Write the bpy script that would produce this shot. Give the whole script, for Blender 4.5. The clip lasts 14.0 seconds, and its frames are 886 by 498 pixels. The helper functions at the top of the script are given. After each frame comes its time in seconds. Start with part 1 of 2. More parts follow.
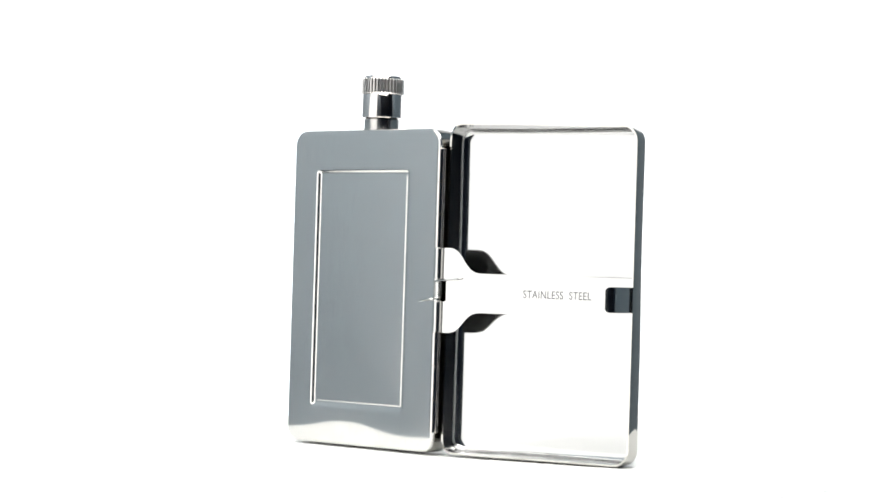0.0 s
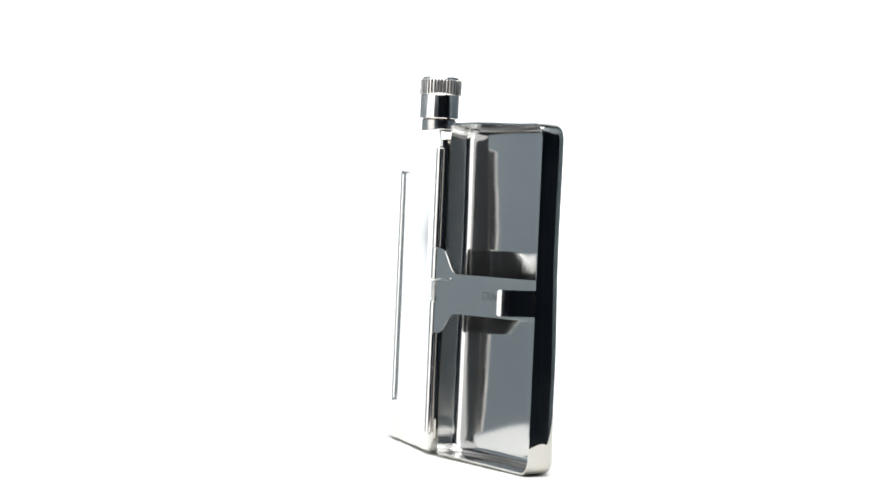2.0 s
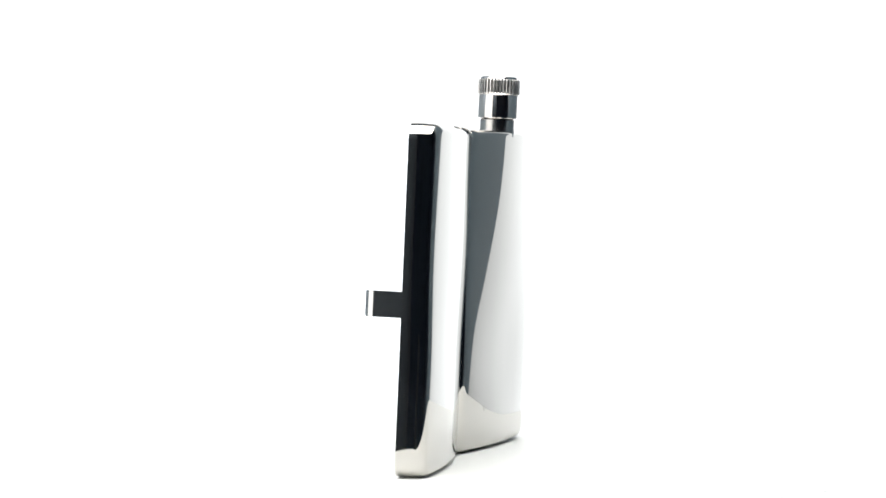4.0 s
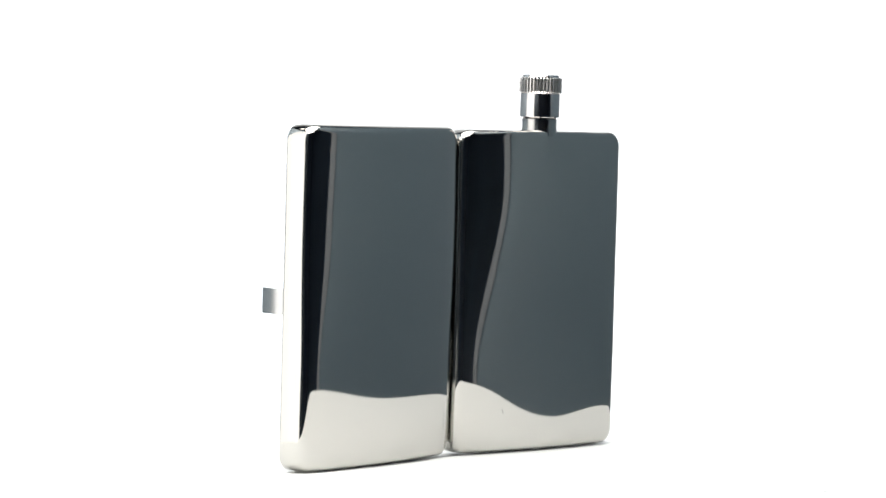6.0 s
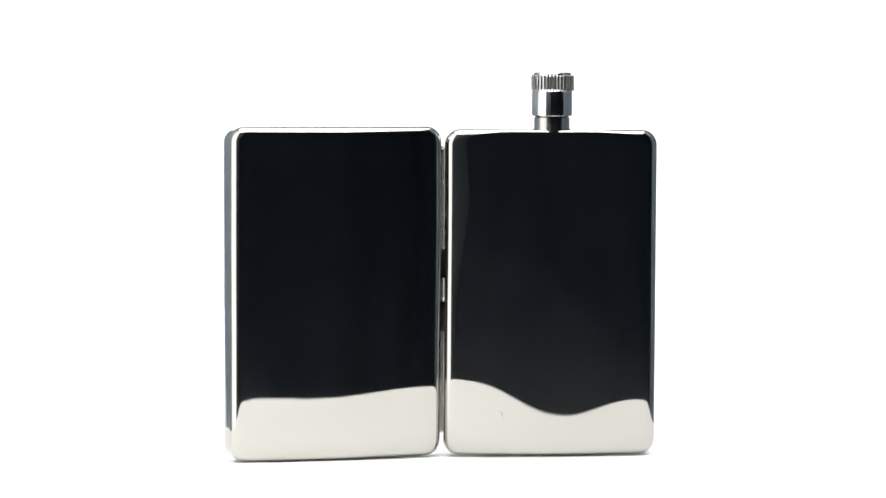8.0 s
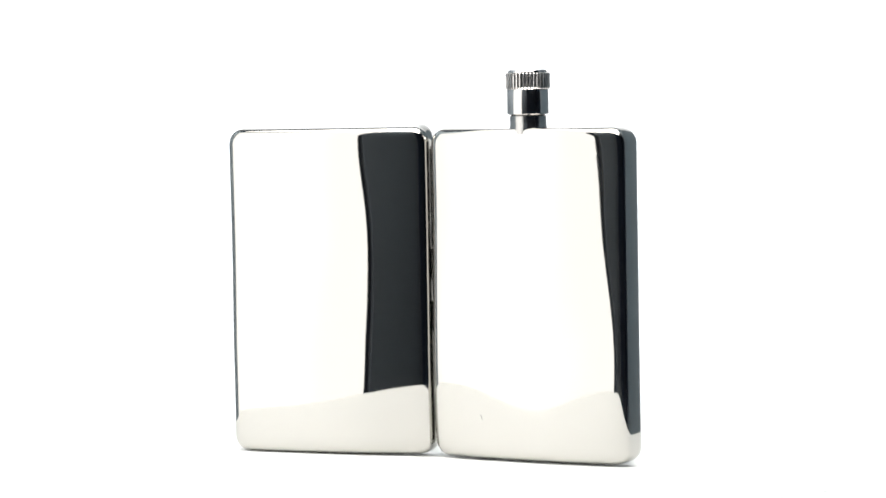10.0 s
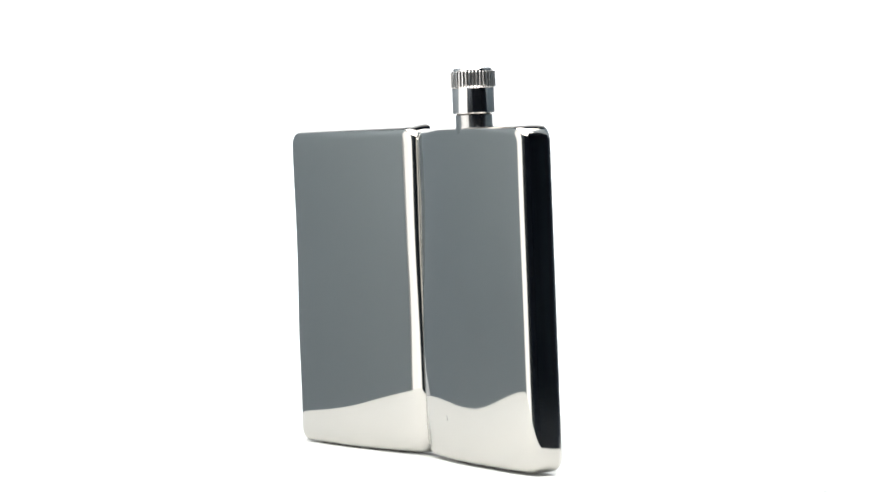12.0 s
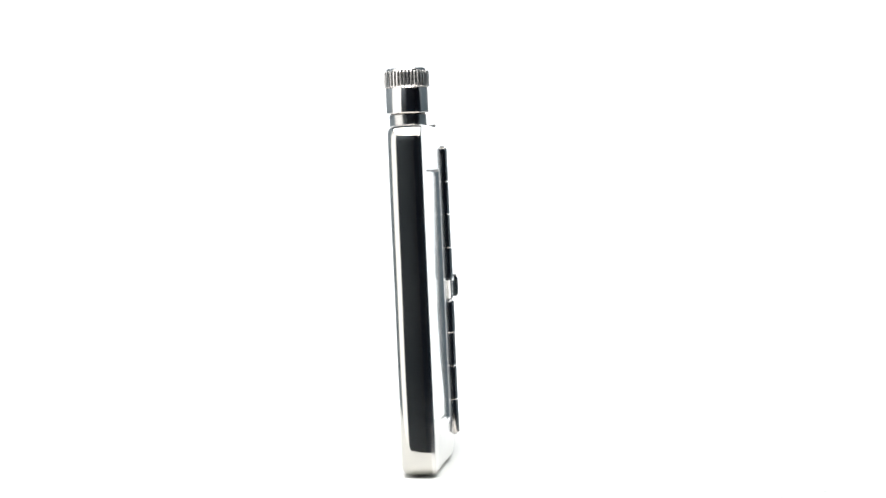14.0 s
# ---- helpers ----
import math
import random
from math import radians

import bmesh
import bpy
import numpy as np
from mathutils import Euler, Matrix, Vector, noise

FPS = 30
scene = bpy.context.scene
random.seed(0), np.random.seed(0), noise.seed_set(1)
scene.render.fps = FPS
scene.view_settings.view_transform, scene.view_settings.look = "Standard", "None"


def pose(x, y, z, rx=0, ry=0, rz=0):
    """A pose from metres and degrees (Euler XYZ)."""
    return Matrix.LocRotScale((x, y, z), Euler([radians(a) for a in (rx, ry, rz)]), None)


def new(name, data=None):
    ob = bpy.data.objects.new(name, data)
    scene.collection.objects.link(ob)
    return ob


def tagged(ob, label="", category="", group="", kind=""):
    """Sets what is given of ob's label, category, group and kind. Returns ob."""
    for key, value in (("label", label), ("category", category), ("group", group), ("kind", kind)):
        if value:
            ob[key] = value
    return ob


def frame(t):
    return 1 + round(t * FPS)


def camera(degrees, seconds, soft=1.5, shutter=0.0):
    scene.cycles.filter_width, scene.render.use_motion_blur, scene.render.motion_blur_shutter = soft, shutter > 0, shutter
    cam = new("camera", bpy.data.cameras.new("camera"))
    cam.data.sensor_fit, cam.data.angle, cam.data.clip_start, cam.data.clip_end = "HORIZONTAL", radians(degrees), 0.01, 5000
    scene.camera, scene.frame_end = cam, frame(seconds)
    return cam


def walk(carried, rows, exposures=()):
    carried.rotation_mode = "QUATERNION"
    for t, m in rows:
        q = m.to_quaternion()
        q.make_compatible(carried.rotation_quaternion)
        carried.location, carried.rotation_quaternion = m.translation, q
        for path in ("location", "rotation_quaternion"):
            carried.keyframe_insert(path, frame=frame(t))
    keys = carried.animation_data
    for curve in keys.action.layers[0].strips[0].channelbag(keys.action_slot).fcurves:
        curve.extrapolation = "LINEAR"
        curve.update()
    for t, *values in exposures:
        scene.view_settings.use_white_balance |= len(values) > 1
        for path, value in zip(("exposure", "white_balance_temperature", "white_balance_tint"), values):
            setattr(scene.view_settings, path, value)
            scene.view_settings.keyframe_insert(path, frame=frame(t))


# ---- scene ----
# ---- camera: fixed on its stand ----
SECONDS = 14.0
cam = camera(19.11, SECONDS, soft=1.7)
EYE = pose(0.0, -0.8112, 0.0828, 90 - 1.438, 0, -0.03)
walk(cam, [(0.0, EYE), (SECONDS, EYE)])

# ---- light: studio, no daylight ----
world = bpy.data.worlds.new("dark_studio")
scene.world = world
world.use_nodes = True
world.node_tree.nodes["Background"].inputs["Color"].default_value = (0.02, 0.025, 0.035, 1)
world.node_tree.nodes["Background"].inputs["Strength"].default_value = 0.05
scene.view_settings.exposure = 0.0
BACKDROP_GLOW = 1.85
SOFTBOX_GLOW = 2.48
OVERHEAD_GLOW = 7.1

# ---- plan, in metres ----
TABLE_Z = -0.0014          # top of the acrylic disc
HEIGHT = 0.100             # case height without the cap
FLASK_H = 0.1004
FLASK_W, FLASK_D, FLASK_BULGE = 0.0659, 0.0094, 0.0029
LID_W, LID_D, LID_BULGE = 0.0662, 0.0081, 0.0029
LID_H = 0.1012
LID_OPEN = 10.60           # degrees past flat
CORNER, FILLET, SHEET = 0.0050, 0.0030, 0.0007
PIN_R = 0.00138
KNUCKLE_Z = (0.0942, 0.0838, 0.0737, 0.0634, 0.0374, 0.0271, 0.0167, 0.0064)


# ---- materials ----
def nodes_of(name):
    mat = bpy.data.materials.new(name)
    mat.use_nodes = True
    return mat, mat.node_tree.nodes, mat.node_tree.links, mat.node_tree.nodes["Principled BSDF"]


def steel(name, colour, rough, brush=(300, 300, 900), relief=0.02, wear=0.03, haze=0.03):
    """Polished or brushed sheet steel, with fine rubbing marks and faint smears."""
    mat, n, l, p = nodes_of(name)
    p.inputs["Metallic"].default_value = 1.0
    co = n.new("ShaderNodeTexCoord")
    mp = n.new("ShaderNodeMapping")
    mp.inputs["Scale"].default_value = brush
    l.new(co.outputs["Object"], mp.inputs["Vector"])
    fine = n.new("ShaderNodeTexNoise")
    fine.inputs["Scale"].default_value = 6.0
    fine.inputs["Detail"].default_value = 4.0
    l.new(mp.outputs["Vector"], fine.inputs["Vector"])
    smear = n.new("ShaderNodeTexNoise")
    smear.inputs["Scale"].default_value = 55.0
    smear.inputs["Detail"].default_value = 5.0
    l.new(co.outputs["Object"], smear.inputs["Vector"])
    both = n.new("ShaderNodeMath")
    both.operation = "MULTIPLY"
    l.new(fine.outputs["Fac"], both.inputs[0])
    l.new(smear.outputs["Fac"], both.inputs[1])
    rg = n.new("ShaderNodeMapRange")
    rg.inputs["From Min"].default_value, rg.inputs["From Max"].default_value = 0.1, 0.45
    rg.inputs["To Min"].default_value, rg.inputs["To Max"].default_value = rough, rough + wear
    l.new(both.outputs[0], rg.inputs["Value"])
    l.new(rg.outputs["Result"], p.inputs["Roughness"])
    tint = n.new("ShaderNodeMix")
    tint.data_type = "RGBA"
    tint.inputs["A"].default_value = (*[c * 0.94 for c in colour], 1)
    tint.inputs["B"].default_value = (*colour, 1)
    l.new(smear.outputs["Fac"], tint.inputs["Factor"])
    l.new(tint.outputs["Result"], p.inputs["Base Color"])
    bp = n.new("ShaderNodeBump")
    bp.inputs["Strength"].default_value = relief
    bp.inputs["Distance"].default_value = 0.0001
    l.new(fine.outputs["Fac"], bp.inputs["Height"])
    l.new(bp.outputs["Normal"], p.inputs["Normal"])
    # a faint wide sheen over the sharp one, from the buffing marks
    wide = n.new("ShaderNodeBsdfPrincipled")
    wide.inputs["Metallic"].default_value = 1.0
    wide.inputs["Roughness"].default_value = 0.36
    l.new(tint.outputs["Result"], wide.inputs["Base Color"])
    share = n.new("ShaderNodeMapRange")
    share.inputs["From Min"].default_value, share.inputs["From Max"].default_value = 0.3, 0.7
    share.inputs["To Min"].default_value, share.inputs["To Max"].default_value = haze * 0.2, haze * 2.0
    lines = n.new("ShaderNodeMix")
    lines.inputs["Factor"].default_value = 0.35
    l.new(smear.outputs["Fac"], lines.inputs["A"])
    l.new(fine.outputs["Fac"], lines.inputs["B"])
    l.new(lines.outputs["Result"], share.inputs["Value"])
    mix = n.new("ShaderNodeMixShader")
    l.new(share.outputs["Result"], mix.inputs["Fac"])
    l.new(p.outputs["BSDF"], mix.inputs[1])
    l.new(wide.outputs["BSDF"], mix.inputs[2])
    l.new(mix.outputs["Shader"], n["Material Output"].inputs["Surface"])
    return mat


def painted(name, colour, rough, scale=20.0, vary=0.06, relief=0.05, gloss=0.2):
    """Plain board, paper or paint with light mottling."""
    mat, n, l, p = nodes_of(name)
    co = n.new("ShaderNodeTexCoord")
    tx = n.new("ShaderNodeTexNoise")
    tx.inputs["Scale"].default_value = scale
    tx.inputs["Detail"].default_value = 6.0
    l.new(co.outputs["Object"], tx.inputs["Vector"])
    mix = n.new("ShaderNodeMix")
    mix.data_type = "RGBA"
    mix.inputs["A"].default_value = (*[c * (1 - vary) for c in colour], 1)
    mix.inputs["B"].default_value = (*[min(1, c * (1 + vary)) for c in colour], 1)
    l.new(tx.outputs["Fac"], mix.inputs["Factor"])
    l.new(mix.outputs["Result"], p.inputs["Base Color"])
    p.inputs["Roughness"].default_value = rough
    p.inputs["Specular IOR Level"].default_value = gloss
    bp = n.new("ShaderNodeBump")
    bp.inputs["Strength"].default_value = relief
    bp.inputs["Distance"].default_value = 0.0005
    l.new(tx.outputs["Fac"], bp.inputs["Height"])
    l.new(bp.outputs["Normal"], p.inputs["Normal"])
    return mat


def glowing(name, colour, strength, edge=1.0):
    """Glowing cloth, a lamp's diffuser or the backdrop: brightest in the middle, edge: share of the strength at its
    rim.
    """
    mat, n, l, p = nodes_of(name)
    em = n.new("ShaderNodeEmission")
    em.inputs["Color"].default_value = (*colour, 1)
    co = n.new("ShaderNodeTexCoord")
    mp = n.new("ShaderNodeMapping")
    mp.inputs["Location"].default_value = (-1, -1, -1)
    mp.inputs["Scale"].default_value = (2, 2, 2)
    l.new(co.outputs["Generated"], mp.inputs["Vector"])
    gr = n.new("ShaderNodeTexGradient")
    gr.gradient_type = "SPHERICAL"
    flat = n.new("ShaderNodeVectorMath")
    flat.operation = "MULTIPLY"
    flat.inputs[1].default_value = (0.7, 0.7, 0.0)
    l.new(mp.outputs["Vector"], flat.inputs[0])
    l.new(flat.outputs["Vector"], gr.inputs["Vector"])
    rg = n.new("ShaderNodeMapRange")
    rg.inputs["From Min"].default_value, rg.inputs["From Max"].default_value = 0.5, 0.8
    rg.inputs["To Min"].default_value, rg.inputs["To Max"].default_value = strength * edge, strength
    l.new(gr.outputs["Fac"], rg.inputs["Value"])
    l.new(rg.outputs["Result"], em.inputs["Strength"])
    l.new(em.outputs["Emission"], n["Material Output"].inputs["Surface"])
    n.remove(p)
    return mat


STEEL_FLASK = steel("polished_steel", (0.525, 0.512, 0.484), 0.010, (30, 30, 1800), relief=0.004, wear=0.018, haze=0.038)
STEEL_LID = steel("polished_steel_lid", (0.525, 0.512, 0.484), 0.010, (30, 30, 1800), relief=0.004, wear=0.012, haze=0.015)
STEEL_INNER = steel("polished_steel_inside", (0.52, 0.52, 0.517), 0.06, (400, 400, 400), 0.008, haze=0.06)
STEEL_PLATE = steel("satin_steel_plate", (0.69, 0.68, 0.662), 0.085, (250, 250, 60), 0.003, 0.03, 0.10)
STEEL_ARM = steel("buffed_steel_arm", (0.545, 0.542, 0.53), 0.075, (60, 400, 400), 0.01, 0.03, 0.05)
STEEL_NECK = steel("dull_turned_steel", (0.44, 0.43, 0.415), 0.17, (60, 60, 1500), 0.02)
STEEL_TURNED = steel("turned_steel", (0.62, 0.59, 0.57), 0.04, (60, 60, 1500), 0.015)
STEEL_KNURL = steel("knurled_steel", (0.80, 0.78, 0.76), 0.3, (300, 300, 300), 0.002, 0.02)
STEEL_WIRE = steel("spring_wire", (0.55, 0.55, 0.54), 0.14)
ETCHED = steel("etched_lettering", (0.16, 0.16, 0.165), 0.45)
WHITE_ACRYLIC = painted("white_acrylic", (0.918, 0.922, 0.90), 0.5, 8.0, 0.01, 0.01)
GREY_BOARD = painted("grey_board", (0.455, 0.525, 0.573), 0.8, 5.0, 0.05)
SLATE_BOARD = painted("slate_board", (0.122, 0.166, 0.198), 0.42, 5.0, 0.05, gloss=0.6)
PALE_STRIP = painted("white_board_edge", (0.92, 0.93, 0.93), 0.8, 30.0)
PALE_EDGE = painted("pale_board_edge", (0.24, 0.25, 0.265), 0.8, 30.0)
BLACK_CLOTH = painted("black_cloth", (0.095, 0.13, 0.19), 0.95, 3.0, 0.3)
DARK_BOARD = painted("dark_grey_board", (0.085, 0.10, 0.115), 0.85, 4.0, 0.15)
BLACK_METAL = painted("black_metal", (0.03, 0.03, 0.032), 0.5, 40.0)
# the backdrop's emission, with its dimmer rim, stands in for light on the cloth
BACKDROP_CLOTH = glowing("glowing_backdrop", (0.94, 0.975, 1.0), BACKDROP_GLOW, 0.40)
SOFTBOX_CLOTH = glowing("softbox_cloth", (1.0, 0.995, 0.98), SOFTBOX_GLOW, 0.85)
OVERHEAD_CLOTH = glowing("overhead_cloth", (1.0, 0.99, 0.97), OVERHEAD_GLOW, 0.9)


# ---- mesh helpers ----
def part(name, bm, material, parent=None, label="", sharp=38):
    """One bmesh as one mesh object, under a thing or a part when given."""
    bmesh.ops.recalc_face_normals(bm, faces=bm.faces)
    for f in bm.faces:
        f.smooth = True
    for e in bm.edges:
        if len(e.link_faces) == 2 and e.calc_face_angle(0) > radians(sharp):
            e.smooth = False
    me = bpy.data.meshes.new(name)
    bm.to_mesh(me)
    bm.free()
    me.materials.append(material)
    ob = new(name, me)
    ob.parent = parent
    return tagged(ob, label)


def empty(name, m=None):
    ob = new(name)
    ob.empty_display_size = 0.02
    if m is not None:
        ob.matrix_basis = m
    return ob


def box_bm(x0, x1, y0, y1, z0, z1, bevel=0.0):
    bm = bmesh.new()
    bmesh.ops.create_cube(bm, size=1.0)
    for v in bm.verts:
        v.co = (x0 + (v.co.x + 0.5) * (x1 - x0), y0 + (v.co.y + 0.5) * (y1 - y0), z0 + (v.co.z + 0.5) * (z1 - z0))
    if bevel:
        bmesh.ops.bevel(bm, geom=bm.edges[:], offset=bevel, segments=3, affect="EDGES", profile=0.5)
    return bm


def lathe_bm(profile, n=64, ripple=None):
    """Turned body about z from (radius, height) pairs; ripple(angle, i) changes the radius."""
    bm = bmesh.new()
    rings = []
    for i, (r, z) in enumerate(profile):
        ring = []
        for k in range(n):
            a = 2 * math.pi * k / n
            q = r + (ripple(k, i) if ripple else 0)
            ring.append(bm.verts.new((q * math.cos(a), q * math.sin(a), z)))
        rings.append(ring)
    for lo, hi in zip(rings, rings[1:]):
        for k in range(n):
            bm.faces.new((lo[k], lo[(k + 1) % n], hi[(k + 1) % n], hi[k]))
    bm.faces.new(rings[0])
    bm.faces.new(rings[-1])
    return bm


def outline(a, b, corner, inset, arc=10, long_side=44, short_side=30):
    """Points of a rounded rectangle of half sizes a and b, moved inwards by inset; always as many points."""
    a, b = a - inset, b - inset
    c = min(max(corner - inset, 0.0002), a * 0.98, b * 0.98)
    pts = []
    for sx, sz, start, n in ((1, 1, 0, short_side), (-1, 1, 90, long_side), (-1, -1, 180, short_side), (1, -1, 270, long_side)):
        cx, cz = sx * (a - c), sz * (b - c)
        for i in range(arc + 1):
            w = radians(start + 90 * i / arc)
            pts.append((cx + c * math.cos(w), cz + c * math.sin(w)))
        last = pts[-1]
        nx = -sx if start in (0, 180) else sx
        nz = sz if start in (0, 180) else -sz
        w = radians(start + 90)
        nxt = (nx * (a - c) + c * math.cos(w), nz * (b - c) + c * math.sin(w))
        for i in range(1, n):
            pts.append((last[0] + (nxt[0] - last[0]) * i / n, last[1] + (nxt[1] - last[1]) * i / n))
    return pts


def bridge(bm, lo, hi):
    n = len(lo)
    for k in range(n):
        bm.faces.new((lo[k], lo[(k + 1) % n], hi[(k + 1) % n], hi[k]))


def pressed_rings(bm, a, b, corner, fillet, height, inset, lower, place, draft=0.0, bow=0.00012, ease=0.84):
    """Rings of a pressed sheet face: wall from depth 0, rounded shoulder, then the face in to its middle line.
    inset, lower: how far this skin lies inside the outer one; draft: how far its wall slopes in; bow: how far
    the wall swells; ease: below 1 the shoulder runs more softly into wall and face than an arc."""
    rings = []

    def ring(k, depth):
        rings.append([bm.verts.new(place(u, depth(u, z), z)) for u, z in outline(a, b, corner, k)])

    r = fillet - lower
    for s in (0.0, 0.04, 0.2, 0.4, 0.6, 0.8, 0.96):
        ring(inset + draft * s + bow * (2 * s - 1) ** 2, lambda u, z: s * (height(u, z) - lower - r))
    for i in range(15):
        w = math.pi / 2 * i / 14
        ring(inset + draft + bow + r * (1 - max(math.cos(w), 0.0) ** ease), lambda u, z: height(u, z) - lower - r * (1 - math.sin(w) ** ease))
    k0, k1, steps = inset + draft + bow + r, a - 0.00002, 34
    for i in range(1, steps + 1):
        ring(k0 + (k1 - k0) * i / steps, lambda u, z: height(u, z) - lower)
    for lo, hi in zip(rings, rings[1:]):
        bridge(bm, lo, hi)
    last = rings[-1]
    n, m = len(last), 50
    for i in range(m // 2, m // 2 + n // 2):
        four = [last[i % n], last[(i + 1) % n], last[(m - i - 1) % n], last[(m - i) % n]]
        four = list(dict.fromkeys(four))
        if len(four) > 2:
            bm.faces.new(four)
    return rings


def ramp(x, x0, x1):
    s = min(max((x - x0) / (x1 - x0), 0), 1)
    return s * s * (3 - 2 * s)


def face_height(width, depth, bulge, dents):
    """Depth of a cushioned face over (u, z): a shallow arch across the width, and the slow dents that its pressing left."""
    half = width / 2
    return lambda u, z: depth + bulge * (1 - (u / half) ** 2) + dents(u, u / half, z + HEIGHT / 2)


FLASK_FOOT = (1.62, 0.27, -1.16, -2.41, -3.07, -3.01, -2.46, -1.59, -0.35, 1.10, 2.57)     # degrees of lean along the foot
LID_FOOT = (0.63, 0.22, -0.18, -0.57, -0.86, -0.99, -0.94, -0.77, -0.52, -0.26, -0.02)


def along(q, knots):
    """A smooth curve through evenly spaced values, for q from -1 to 1."""
    n = len(knots)
    p = min(max((q + 1) / 2 * (n - 1), 0.0), n - 1 - 1e-9)
    i = int(p)
    s = p - i
    tilt = [knots[min(k + 1, n - 1)] - knots[max(k - 1, 0)] for k in (i, i + 1)]
    tilt = [w / (1 if k in (0, n - 1) else 2) for w, k in zip(tilt, (i, i + 1))]
    return knots[i] * (2 * s ** 3 - 3 * s * s + 1) + tilt[0] * (s ** 3 - 2 * s * s + s) + knots[i + 1] * (3 * s * s - 2 * s ** 3) + tilt[1] * (s ** 3 - s * s)


def flask_dents(u, q, z):
    """A wavering twist, and a hollow at the foot of the face."""
    twist = -0.004 * u * math.sin(2 * math.pi * (z - 0.053) / 0.104)
    hollow = radians(along(q, FLASK_FOOT)) * 0.018 * math.tanh(z / 0.018) * (1 - ramp(z, 0.022, 0.08))
    rim = 0.0002 * max(0.0, (abs(q) - 0.8) / 0.2) ** 2
    return twist + hollow - rim + 0.00002 * math.sin(z * 160 + 4 * q)


def lid_dents(u, q, z):
    """A slight even twist with a small ripple."""
    ripple = -0.007 * u * math.sin(2 * math.pi * (z - 0.045) / 0.075) * ramp(z, 0.012, 0.04)
    foot = radians(along(q, LID_FOOT)) * 0.022 * math.tanh(z / 0.022) * (1 - ramp(z, 0.03, 0.095))
    rim = 0.00045 * (1.2 - 5 * z) * max(0.0, (-q - 0.78) / 0.22) ** 2 + 0.0002 * max(0.0, (q - 0.8) / 0.2) ** 2
    return -rim - 0.27 * u * (z - 0.05) + ripple + foot + 0.00002 * math.sin(z * 140 + 3 * q)


# ---- studio shell ----
def studio():
    t = 0.05
    x, y0, y1, lo, hi = 2.2, -2.4, 1.9, -0.9, 2.2
    for name, dims in (
        ("floor", (-x, x, y0, y1, lo - t, lo)),
        ("wall_north", (-x, x, y1, y1 + t, lo, hi)),
        ("wall_south", (-x, x, y0 - t, y0, lo, hi)),
        ("wall_east", (x, x + t, y0 - t, y1 + t, lo, hi)),
        ("wall_west", (-x - t, -x, y0 - t, y1 + t, lo, hi)),
    ):
        tagged(part(name, box_bm(*dims), BLACK_CLOTH), "dark cloth-covered studio surface", name.split("_")[0], kind="structure")
    tagged(part("ceiling", box_bm(-x - t, x + t, y0 - t, y1 + t, hi, hi + t), BLACK_CLOTH), "dark studio ceiling", "ceiling", kind="structure")


def upright(p, q):
    """Pose with x along the ground from p to q and y away from the case, midway."""
    mid, way = (p + q) / 2, (q - p)
    m = Matrix.Translation(mid) @ Matrix.Rotation(math.atan2(way.y, way.x), 4, "Z")
    if (m.to_3x3() @ Vector((0, 1, 0))).dot(mid) < 0:
        m = m @ Matrix.Rotation(math.pi, 4, "Z")
    return m, way.length


def panel_cloth(width, height, material, name, parent, label, z0):
    bm = bmesh.new()
    vs = [bm.verts.new((sx * width / 2, sy * height / 2, 0)) for sx, sy in ((-1, -1), (1, -1), (1, 1), (-1, 1))]
    bm.faces.new(vs)
    bmesh.ops.solidify(bm, geom=bm.faces[:], thickness=0.003)
    ob = part(name, bm, material, parent, label)
    ob.matrix_basis = pose(0, 0, z0 + height / 2, 90, 0, 0)
    return ob


def softbox(p, q, z0, z1):
    m, w = upright(p, q)
    thing = tagged(empty("softbox", m), "tall white softbox lamp in a black frame", "studio lamp")
    h = z1 - z0
    panel_cloth(w, h, SOFTBOX_CLOTH, "diffuser", thing, "glowing white diffuser cloth", z0)
    part("housing", box_bm(-w / 2 - 0.01, w / 2 + 0.01, 0.01, 0.12, z0 - 0.01, z1 + 0.01, 0.004), BLACK_METAL, thing, "black housing")
    part("stand", box_bm(-0.015, 0.015, 0.05, 0.08, -0.9, z0, 0.004), BLACK_METAL, thing, "black stand")


def dark_board(p, q, z0, z1):
    m, w = upright(p, q)
    thing = tagged(empty("dark_board", m), "dark grey board between lamp and camera", "board")
    part("board", box_bm(-w / 2, w / 2, 0, 0.01, z0, z1, 0.002), DARK_BOARD, thing)
    part("foot", box_bm(-0.05, 0.05, 0.012, 0.06, -0.9, z0 + 0.1, 0.004), BLACK_METAL, thing, "black metal foot")


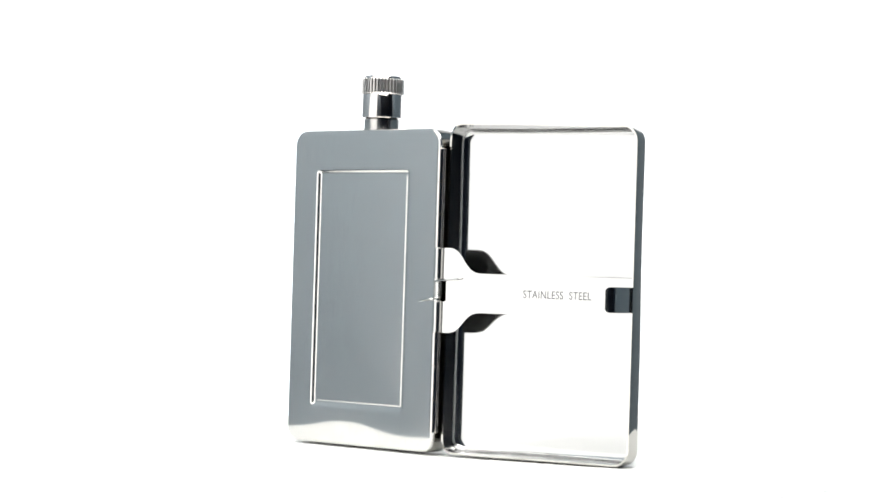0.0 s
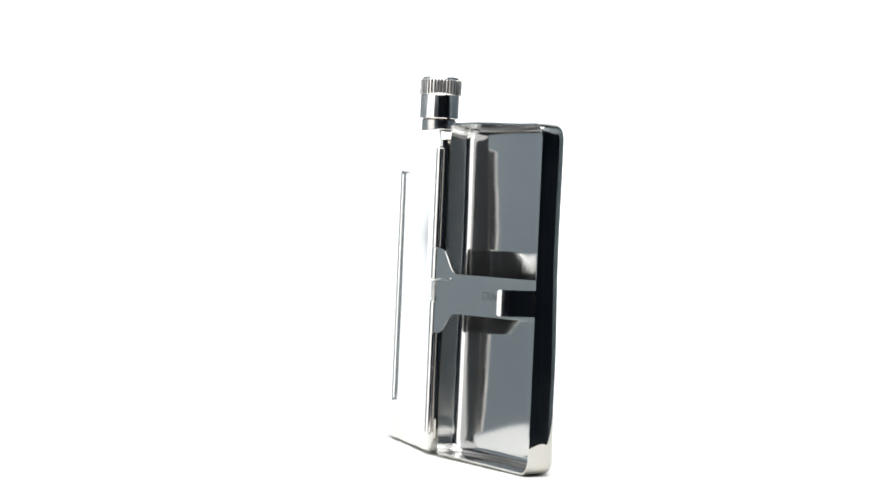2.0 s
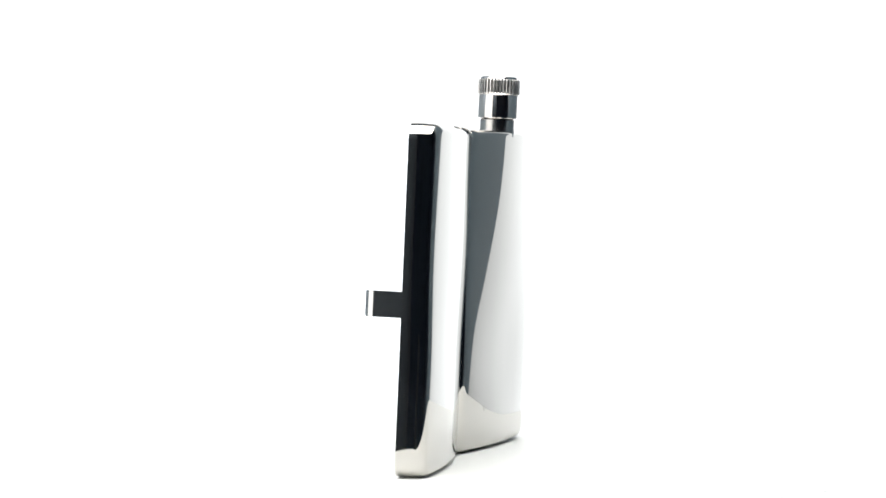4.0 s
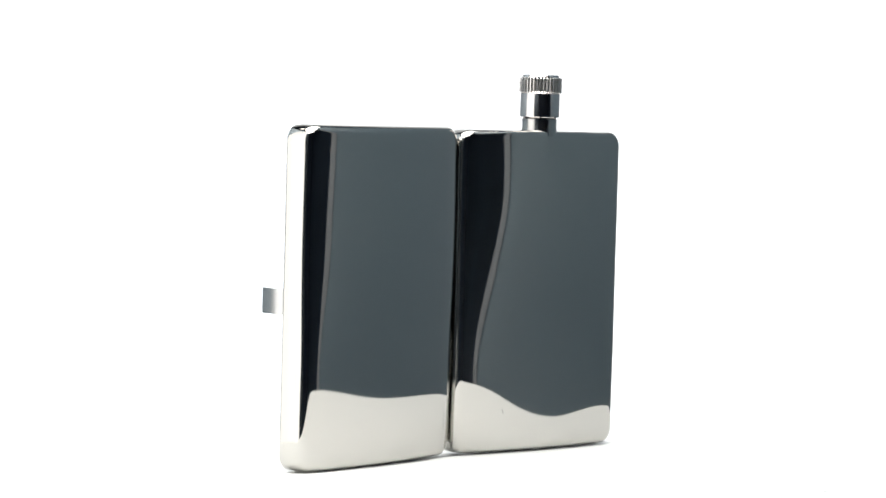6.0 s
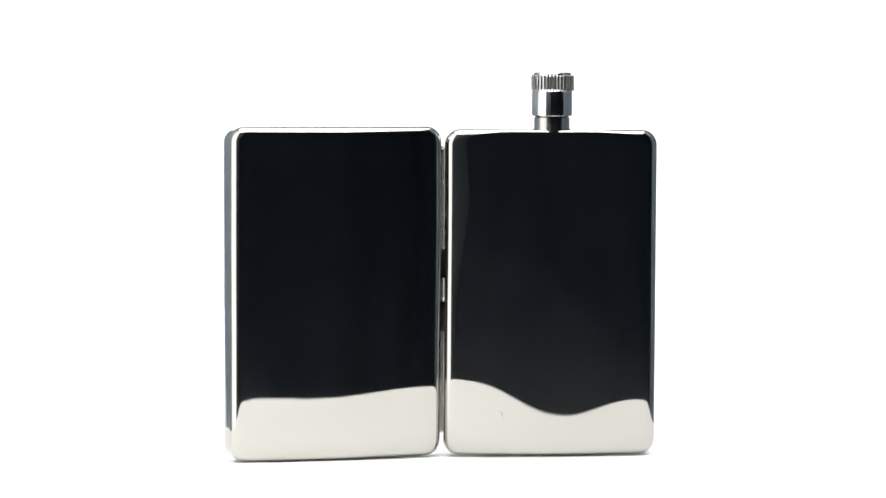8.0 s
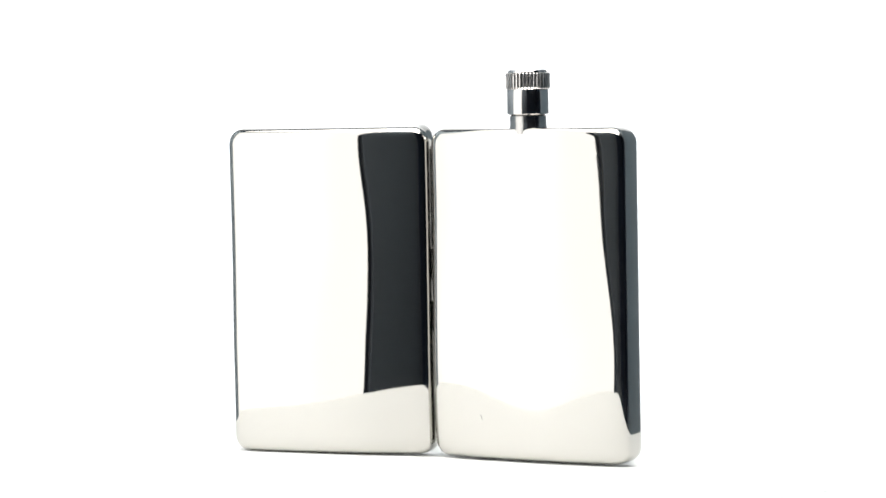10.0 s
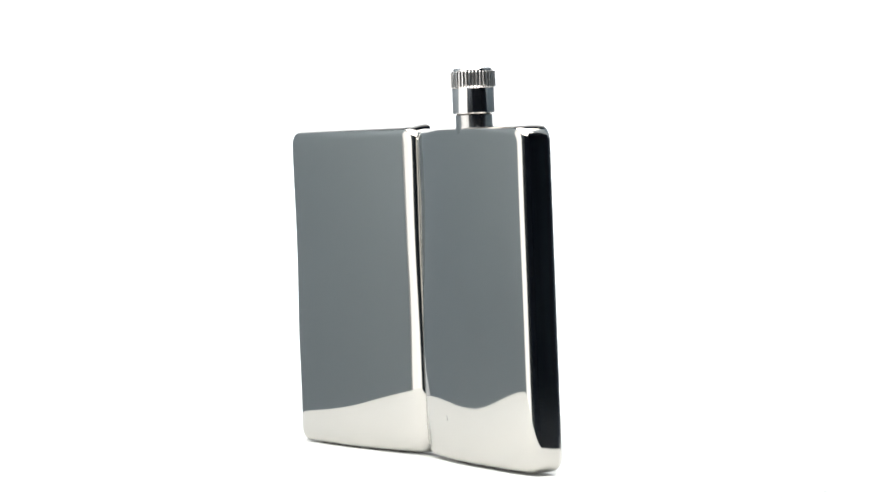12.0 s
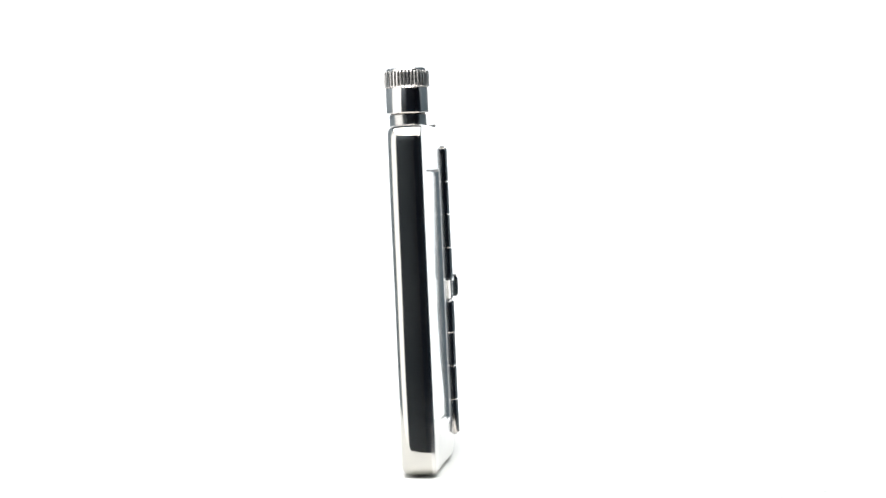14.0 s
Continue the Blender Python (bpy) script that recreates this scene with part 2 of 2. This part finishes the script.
def grey_panel(p, q, z0, z1, cut, paint, strip, rise=0.24, border=0.009, lean=0.0):
    """A board on edge from p (by the camera's end) back to q, with its low back corner cut off; cut: how long its foot is;
    lean: how far its back edge leans towards the front at the top."""
    m, w = upright(p, q)
    thing = tagged(empty("reflector_board", m), ("blue-grey" if paint is GREY_BOARD else "dark slate") + " board with a cut corner standing beside the turntable", "reflector board")
    way = 1 if (m.inverted() @ p).x < 0 else -1
    front, back = -way * w / 2, way * w / 2
    edge = [(front, z0), (front + way * cut, z0), (back, rise), (back - way * lean, z1), (front, z1)]
    bm = bmesh.new()
    a = [bm.verts.new((x, 0.0, z)) for x, z in edge]
    b = [bm.verts.new((x, 0.01, z)) for x, z in edge]
    bridge(bm, a, b)
    bm.faces.new(a), bm.faces.new(b)
    bmesh.ops.bevel(bm, geom=bm.edges[:], offset=0.001, segments=1, affect="EDGES")
    part("board", bm, paint, thing)
    c = front + way * border / 2
    part("edge_strip", box_bm(c - border / 2, c + border / 2, -0.004, -0.001, z0, z1, 0.0008), strip, thing, "pale edge strip")
    foot = front + way * 0.062
    part("foot", box_bm(foot - 0.05, foot + 0.05, 0.012, 0.06, -0.9, z0 + 0.1, 0.004), BLACK_METAL, thing, "black metal foot")


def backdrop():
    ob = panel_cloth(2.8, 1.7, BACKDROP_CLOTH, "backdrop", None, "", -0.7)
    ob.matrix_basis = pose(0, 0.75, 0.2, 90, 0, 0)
    tagged(ob, "white backdrop cloth that glows by itself, dimmer towards its rim", "backdrop", kind="structure")


def overhead():
    thing = tagged(empty("overhead_softbox", pose(0, -0.30, 0.72)), "large white softbox hung over the turntable", "studio lamp")
    bm = bmesh.new()
    a, b = 0.42, 0.45
    bm.faces.new([bm.verts.new((x * a, y * b, 0)) for x, y in ((-1, -1), (1, -1), (1, 1), (-1, 1))])
    bmesh.ops.solidify(bm, geom=bm.faces[:], thickness=0.003)
    part("diffuser", bm, OVERHEAD_CLOTH, thing, "glowing white diffuser cloth")
    part("housing", box_bm(-0.43, 0.43, -0.46, 0.46, 0.01, 0.12, 0.004), BLACK_METAL, thing, "black housing")
    part("hanger", box_bm(-0.015, 0.015, -0.015, 0.015, 0.12, 1.48, 0.004), BLACK_METAL, thing, "black hanging rod")


def table():
    """A round white turntable top, thin at its rim."""
    top = part("turntable_top", lathe_bm([(0.085, -0.0060), (0.1435, -0.0005), (0.1442, -0.0002), (0.1425, 0.0)], 240), WHITE_ACRYLIC)
    top.matrix_basis = pose(0, 0.006, TABLE_Z)
    tagged(top, "matt white acrylic turntable disc under the case", "turntable", kind="structure")


def pedestal():
    tagged(part("pedestal", lathe_bm([(0.10, -0.9), (0.10, -0.88), (0.05, -0.86), (0.05, -0.02), (0.06, TABLE_Z - 0.0062)], 48), BLACK_METAL),
           "black metal column under the acrylic disc", "pedestal")


studio()
backdrop()
overhead()
softbox(Vector((-0.4915, -0.0665, 0)), Vector((-0.312, -0.48, 0)), -0.35, 0.68)
dark_board(Vector((-0.308, -0.50, 0)), Vector((-0.10, -0.98, 0)), -0.35, 0.68)
grey_panel(Vector((-0.499, -0.066, 0)), Vector((-0.355, 0.68, 0)), -0.24, 0.68, 0.03, GREY_BOARD, PALE_STRIP, 0.075, 0.013, 0.16)
grey_panel(Vector((0.277, -0.115, 0)), Vector((0.390, 0.58, 0)), -0.35, 0.68, 0.125, SLATE_BOARD, PALE_EDGE, 0.30)
table()
pedestal()


# ---- the case ----
PLATE_FOOT = (0.0039, 0.0045, 0.0057, 0.0072, 0.0078, 0.0072, 0.0056, 0.0039, 0.0031, 0.0031, 0.0033)     # how far up the plate's foot is rolled


def flask_part(case):
    """Flask half: pressed shell, flat back plate with its sunk panel, neck and screw cap."""
    half, tall = FLASK_W / 2, FLASK_H / 2
    cx, y0 = -0.0004 - half, 0.0002

    def place(u, v, z):
        """The shoulder along the top is drawn tight under the neck."""
        d = tall - z
        return cx + u, y0 + 0.0009 + v, FLASK_H - d * (1 - 0.65 * (1 - ramp(d, 0.001, 0.012)) * (1 - ramp(abs(u) / half, 0.4, 0.85)))

    height = face_height(FLASK_W, FLASK_D - 0.0009, FLASK_BULGE, flask_dents)
    bm = bmesh.new()
    rings = pressed_rings(bm, half, tall, CORNER, FILLET, height, 0.0, 0.0, place)
    bm.faces.new(rings[0])
    flask = part("flask", bm, STEEL_FLASK, case, "mirror-polished cushioned steel flask body")

    # small scratch near the foot of the face
    su, sz = half - 0.275 * FLASK_W, 0.0122 - tall
    marks = [Vector(place(su + du, height(su + du, sz + dz) + 0.00001, sz + dz)) for du, dz in ((0.0, 0.0), (0.0002, 0.0005), (0.0003, 0.0010), (0.0007, 0.0015))]
    part("scratch", wire_bm(marks, 0.00006, 6), ETCHED, flask, "small dark scratch")

    # back plate, rolled in along its foot, with the pressed border of its panel
    bm = bmesh.new()

    def plate(x, v, z):
        q = -1 + 2 * (x - cx + half) / FLASK_W
        high = 0.0013 + along(q, PLATE_FOOT)
        return bm.verts.new((x, y0 + v + 0.1 * high * max(0.0, 1 - z / high) ** 2, z))

    px0, px1, pz0, pz1 = -0.0556, -0.0134, 0.0117, 0.0878
    pa, pb, pcx, pcz = (px1 - px0) / 2, (pz1 - pz0) / 2, (px0 + px1) / 2, (pz0 + pz1) / 2
    rows = [[plate(cx + u, v, tall + z) for u, z in outline(half, tall, CORNER, k)]
            for k, v in ((0.0001, 0.0022), (0.0001, 0.0006), (0.0002, 0.0003), (0.0004, 0.0001), (0.0007, 0.0), (0.0011, 0.0))]
    far = [(cx + u, tall + z) for u, z in outline(half, tall, CORNER, 0.0011)]
    near = [(pcx + u, pcz + z) for u, z in outline(pa, pb, 0.0016, -0.0007)]
    for i in range(1, 15):
        q = i / 14
        rows.append([plate(f[0] + (e[0] - f[0]) * q, 0.0, f[1] + (e[1] - f[1]) * q) for f, e in zip(far, near)])
    for k, v in ((-0.0003, 0.0), (0.0, 0.00001), (0.0003, 0.00010), (0.0005, 0.00024), (0.0008, 0.00054), (0.0010, 0.00070), (0.0012, 0.00080), (0.0015, 0.00084), (0.0019, 0.00079), (0.0024, 0.00075)):
        rows.append([plate(pcx + u, v, pcz + z) for u, z in outline(pa, pb, 0.0016, k)])
    for lo, hi in zip(rows, rows[1:]):
        bridge(bm, lo, hi)
    bm.faces.new(rows[0])
    bm.faces.new(rows[-1])
    part("back_plate", bm, STEEL_PLATE, flask, "flat satin steel plate with a sunk rectangular panel")

    # neck and cap
    nx, ny = -0.0335, 0.0069
    neck = part("neck", lathe_bm([(0.0057, 0.0985), (0.0057, 0.1007), (0.0056, 0.1009), (0.0056, 0.1038), (0.0053, 0.1040), (0.0049, 0.1052)]), STEEL_NECK, case, "dull turned steel neck")
    neck.matrix_basis = pose(nx, ny, 0)
    cap = part("cap", lathe_bm([(0.0054, 0.1043), (0.0062, 0.1043), (0.0064, 0.1045), (0.0064, 0.1117), (0.0062, 0.1120), (0.0060, 0.1124)], 96), STEEL_TURNED, case, "turned steel screw cap")
    cap.matrix_basis = pose(nx, ny, 0)
    teeth, per = 39, 12
    groove = (0.0016, 0.0016, 0.0013, 0.0001, 0.0, 0.0)
    wave = [-groove[min(k, per - 1 - k)] for k in range(per)]
    part("knurled_ring", lathe_bm([(0.0059, 0.1119), (0.0066, 0.1119), (0.0068, 0.1121), (0.0068, 0.1164), (0.0066, 0.1167), (0.0060, 0.1168)], teeth * per,
                 lambda k, i: wave[k % per] if 1 <= i <= 4 else 0), STEEL_KNURL, cap, "knurled grip ring", 25)
    part("cap_top", lathe_bm([(0.0061, 0.1166), (0.0060, 0.1172), (0.0057, 0.1176), (0.0053, 0.1177), (0.0046, 0.1176), (0.0043, 0.1175)], 96), STEEL_TURNED, cap, "flat polished cap top")


def lid_part(case):
    """Lid half: an open pressed tray."""
    half, tall = LID_W / 2, LID_H / 2
    hung = pose(0.00126, 0.0016, 0, 0, 0, LID_OPEN)

    def place(u, v, z):
        """The mouth stands a little wider than the face at its free side and at the top by the hinge."""
        w = ramp(0.0062 - v, 0.0, 0.0075)
        v += 0.0009 * (1 - ramp(v, 0.0, 0.004)) * ramp(-u / half, 0.92, 0.985)      # cut back for the hinge
        return half + u + 0.0005 * w * ramp(u / half, 0.0, 0.9), v, tall + z + 0.0009 * w * ramp(z / tall, 0.3, 0.95) * ramp(0.75 - u / half, 0.0, 1.2)

    height = face_height(LID_W, LID_D, LID_BULGE, lid_dents)
    bm = bmesh.new()
    outer = pressed_rings(bm, half, tall, CORNER, FILLET, height, 0.0, 0.0, place)
    floor_height = lambda u, z: height(u, z) + 0.10 * u * z + 0.0005 * (1 - (u / half) ** 2)       # hollowed more and wrung less than the outside
    inner = pressed_rings(bm, half, tall, 0.0050, 0.0029, floor_height, SHEET, SHEET, place, 0.0003, 0.0, 0.9)
    bridge(bm, outer[0], inner[0])
    shell = part("lid", bm, STEEL_LID, case, "mirror-polished steel tray lid, open inside")
    shell.matrix_basis = hung
    shell.data.materials.append(STEEL_INNER)
    count = len(outer[0]) * (len(outer) - 1) + 1
    for i, f in enumerate(shell.data.polygons):
        if count <= i < 2 * count:
            f.material_index = 1

    # spring arm that holds the contents down
    lean = pose(-0.0016, -0.0020, 0) @ pose(0, 0, 0, 0, 0, 8.0) @ pose(0.0016, 0, 0)
    zc, v0, v1 = 0.0498, -0.0010, -0.00068
    end = LID_W - 0.0016
    us = 0.0014
    upper = [(us, 0.0136), (0.0022, 0.0136), (0.0029, 0.01358)]
    for i in range(1, 24):
        s = i / 24
        a, b = (s ** 0.85) ** 2.4, (1 - s ** 0.85) ** 2.4
        e = a / (a + b)
        upper.append((0.0029 + 0.0121 * s, 0.0136 - 0.0076 * e))
    upper += [(0.0150, 0.0060), (end - 0.0014, 0.0060), (end - 0.0004, 0.0056), (end, 0.0046)]
    edge = [(u, zc + w) for u, w in upper] + [(u, zc - (w if w < 0.006 else 0.006 + (w - 0.006) * 0.84)) for u, w in reversed(upper)]
    edge += [(us, 0.0470), (0.0024, 0.0470), (0.0024, 0.0539), (us, 0.0539)]      # window for the spring
    bm = bmesh.new()
    a = [bm.verts.new((u, v0, z)) for u, z in edge]
    b = [bm.verts.new((u, v1, z)) for u, z in edge]
    bridge(bm, a, b)
    fa, fb = bm.faces.new(a), bm.faces.new(b)
    bmesh.ops.bevel(bm, geom=list(fa.edges), offset=0.00007, segments=2, affect="EDGES", profile=0.5)
    for lo, hi in ((0.0374, 0.0470), (0.0539, 0.0634)):      # bent back to its rolled ends
        strip = [[bm.verts.new((u, v, z)) for z in (lo, hi)] for u, v in ((us, v0), (0.0010, v0 + 0.0003), (0.0004, v0 + 0.0013), (0.0, v0 + 0.0015), (us, v1))]
        for k in range(5):
            p, q = strip[k], strip[(k + 1) % 5]
            bm.faces.new((p[0], q[0], q[1], p[1]))
        bm.faces.new([p[0] for p in strip]), bm.faces.new([p[1] for p in strip])
    arm = part("retaining_arm", bm, STEEL_ARM, case, "flat stamped steel spring arm, flared at the hinge", 8)
    arm.matrix_basis = hung @ lean
    back = lean.inverted()
    for lo, hi in ((0.0374, 0.0470), (0.0539, 0.0634)):
        roll = part("arm_roll", tube_bm(0.0016, lo, hi, gap=0.0), STEEL_ARM, arm, "rolled hinge end of the arm")
        roll.matrix_basis = back @ pose(-0.0012, -0.0013, 0)

    # upturned finger tab at the arm's free end
    tip, deep = LID_W - SHEET, 0.0056
    line = [(tip - 0.005, deep), (tip - 0.0012, deep)]
    for i in range(1, 7):
        w = radians(90 * i / 6)
        line.append((tip - 0.0012 + 0.0012 * math.sin(w), deep - 0.0012 * (1 - math.cos(w))))
    line.append((tip, -0.0079))
    for i in range(1, 10):
        w = radians(80 * i / 9)
        line.append((tip - 0.0026 * (1 - math.cos(w)), -0.0079 - 0.0026 * math.sin(w)))
    bm = bmesh.new()
    secs = []
    zl, zh, th = 0.0456, 0.0531, 0.0005
    for i, (u, v) in enumerate(line):
        p, q = line[max(i - 1, 0)], line[min(i + 1, len(line) - 1)]
        d = Vector((q[0] - p[0], q[1] - p[1])).normalized()
        n = Vector((-d.y, d.x)) * -th
        cut = (0.0009, 0.0004, 0.0001)[len(line) - 1 - i] if i >= len(line) - 3 else 0.0
        secs.append([bm.verts.new(c) for c in ((u, v, zl + cut), (u, v, zh - cut), (u - n.x, v - n.y, zh - cut), (u - n.x, v - n.y, zl + cut))])
    for lo, hi in zip(secs, secs[1:]):
        bridge(bm, lo, hi)
    bm.faces.new(secs[0])
    bm.faces.new(secs[-1])
    tab = part("finger_tab", bm, STEEL_ARM, arm, "upturned finger tab with a curled tip")
    tab.matrix_basis = back

    # stamped words
    cu = bpy.data.curves.new("words", "FONT")
    cu.body, cu.size, cu.extrude, cu.align_x, cu.align_y = "STAINLESS  STEEL", 0.0034, 0.00002, "LEFT", "CENTER"
    cu.space_character = 1.08
    tmp = new("words", cu)
    bpy.context.view_layer.update()
    me = bpy.data.meshes.new_from_object(tmp.evaluated_get(bpy.context.evaluated_depsgraph_get()))
    bpy.data.objects.remove(tmp)
    me.materials.clear()
    me.materials.append(ETCHED)
    width = max(v.co.x for v in me.vertices)
    for v in me.vertices:
        v.co.x *= 0.0222 / width
    words = new("lettering", me)
    words.parent = arm
    words.matrix_basis = pose(0.0281, v0 - 0.00003, 0.0499, 90, 0, 0)
    tagged(words, "stamped grey words STAINLESS STEEL")


def tube_bm(r, z0, z1, inner=0.0, gap=0.0):
    """A rolled hinge knuckle with softened ends."""
    b = min(0.0001, r * 0.2)
    return lathe_bm([(r - b, z0 + gap), (r, z0 + gap + b), (r, z1 - gap - b), (r - b, z1 - gap)], 28)


def wire_bm(points, r, n=8):
    bm = bmesh.new()
    rings = []
    up = Vector((0.13, 0.2, 0.97)).normalized()
    for i, p in enumerate(points):
        d = (points[min(i + 1, len(points) - 1)] - points[max(i - 1, 0)]).normalized()
        s = d.cross(up).normalized()
        w = s.cross(d)
        rings.append([bm.verts.new(p + r * (math.cos(a) * s + math.sin(a) * w)) for a in (2 * math.pi * k / n for k in range(n))])
    for lo, hi in zip(rings, rings[1:]):
        bridge(bm, lo, hi)
    bm.faces.new(rings[0])
    bm.faces.new(rings[-1])
    return bm


def hinge_part(case):
    z = KNUCKLE_Z
    hinge = part("hinge_pin", lathe_bm([(0.00045, z[7] - 0.0006), (0.0006, z[7] - 0.0002), (0.0006, z[0] + 0.0002), (0.00045, z[0] + 0.0006)], 20), STEEL_WIRE, case, "steel hinge pin through its knuckles")
    for hi, lo in ((z[0], z[1]), (z[1], z[2]), (z[2], z[3]), (z[4], z[5]), (z[5], z[6]), (z[6], z[7])):
        part("knuckle", tube_bm(PIN_R, lo, hi, gap=0.0001), STEEL_TURNED, hinge)
    # narrow leaf that ties the knuckles to the flask
    part("leaf", box_bm(-0.0012, -0.0003, 0.0004, 0.0016, z[7], z[0], 0.0002), STEEL_PLATE, hinge)
    # coil spring with two long ends
    turns, r, wr = 9.5, 0.00105, 0.00022
    pts = [Vector((0.0092, -0.0005, 0.0543)), Vector((0.0088, -0.0007, 0.0540)), Vector((0.0060, -0.0009, 0.0537)), Vector((0.0025, -0.0012, 0.0534))]
    z0, z1 = 0.0532, 0.0478
    steps = int(turns * 16)
    for i in range(steps + 1):
        a = math.radians(-80) - 2 * math.pi * turns * i / steps
        pts.append(Vector((r * math.cos(a), r * math.sin(a), z0 + (z1 - z0) * i / steps)))
    pts += [Vector((-0.0022, -0.0011, 0.0476)), Vector((-0.0050, -0.0007, 0.0473)), Vector((-0.0074, -0.0004, 0.0469))]
    part("spring", wire_bm(pts, wr), STEEL_WIRE, hinge, "fine coiled wire spring with two long ends")


case = tagged(empty("flask_case"), "mirror-polished stainless steel hip flask hinged to an open cigarette case lid", "flask")
flask_part(case)
lid_part(case)
hinge_part(case)


# ---- what moves ----
def turn(t):
    """Degrees by which the case has turned."""
    return -43.995 - 16.3103 * t - 0.013493 * t * t


def motions():
    rows = []
    stand = pose(0.00032, -0.0045, -0.0005) @ pose(0, 0, 0, -2.588, 0, 0) @ pose(0, 0, 0, 0, -0.064, 0)
    for i in range(29):
        t = i * 0.5
        spin = pose(0, 0, 0, 0, 0, turn(t))
        rows.append((t, spin @ stand))
    walk(case, rows)


motions()
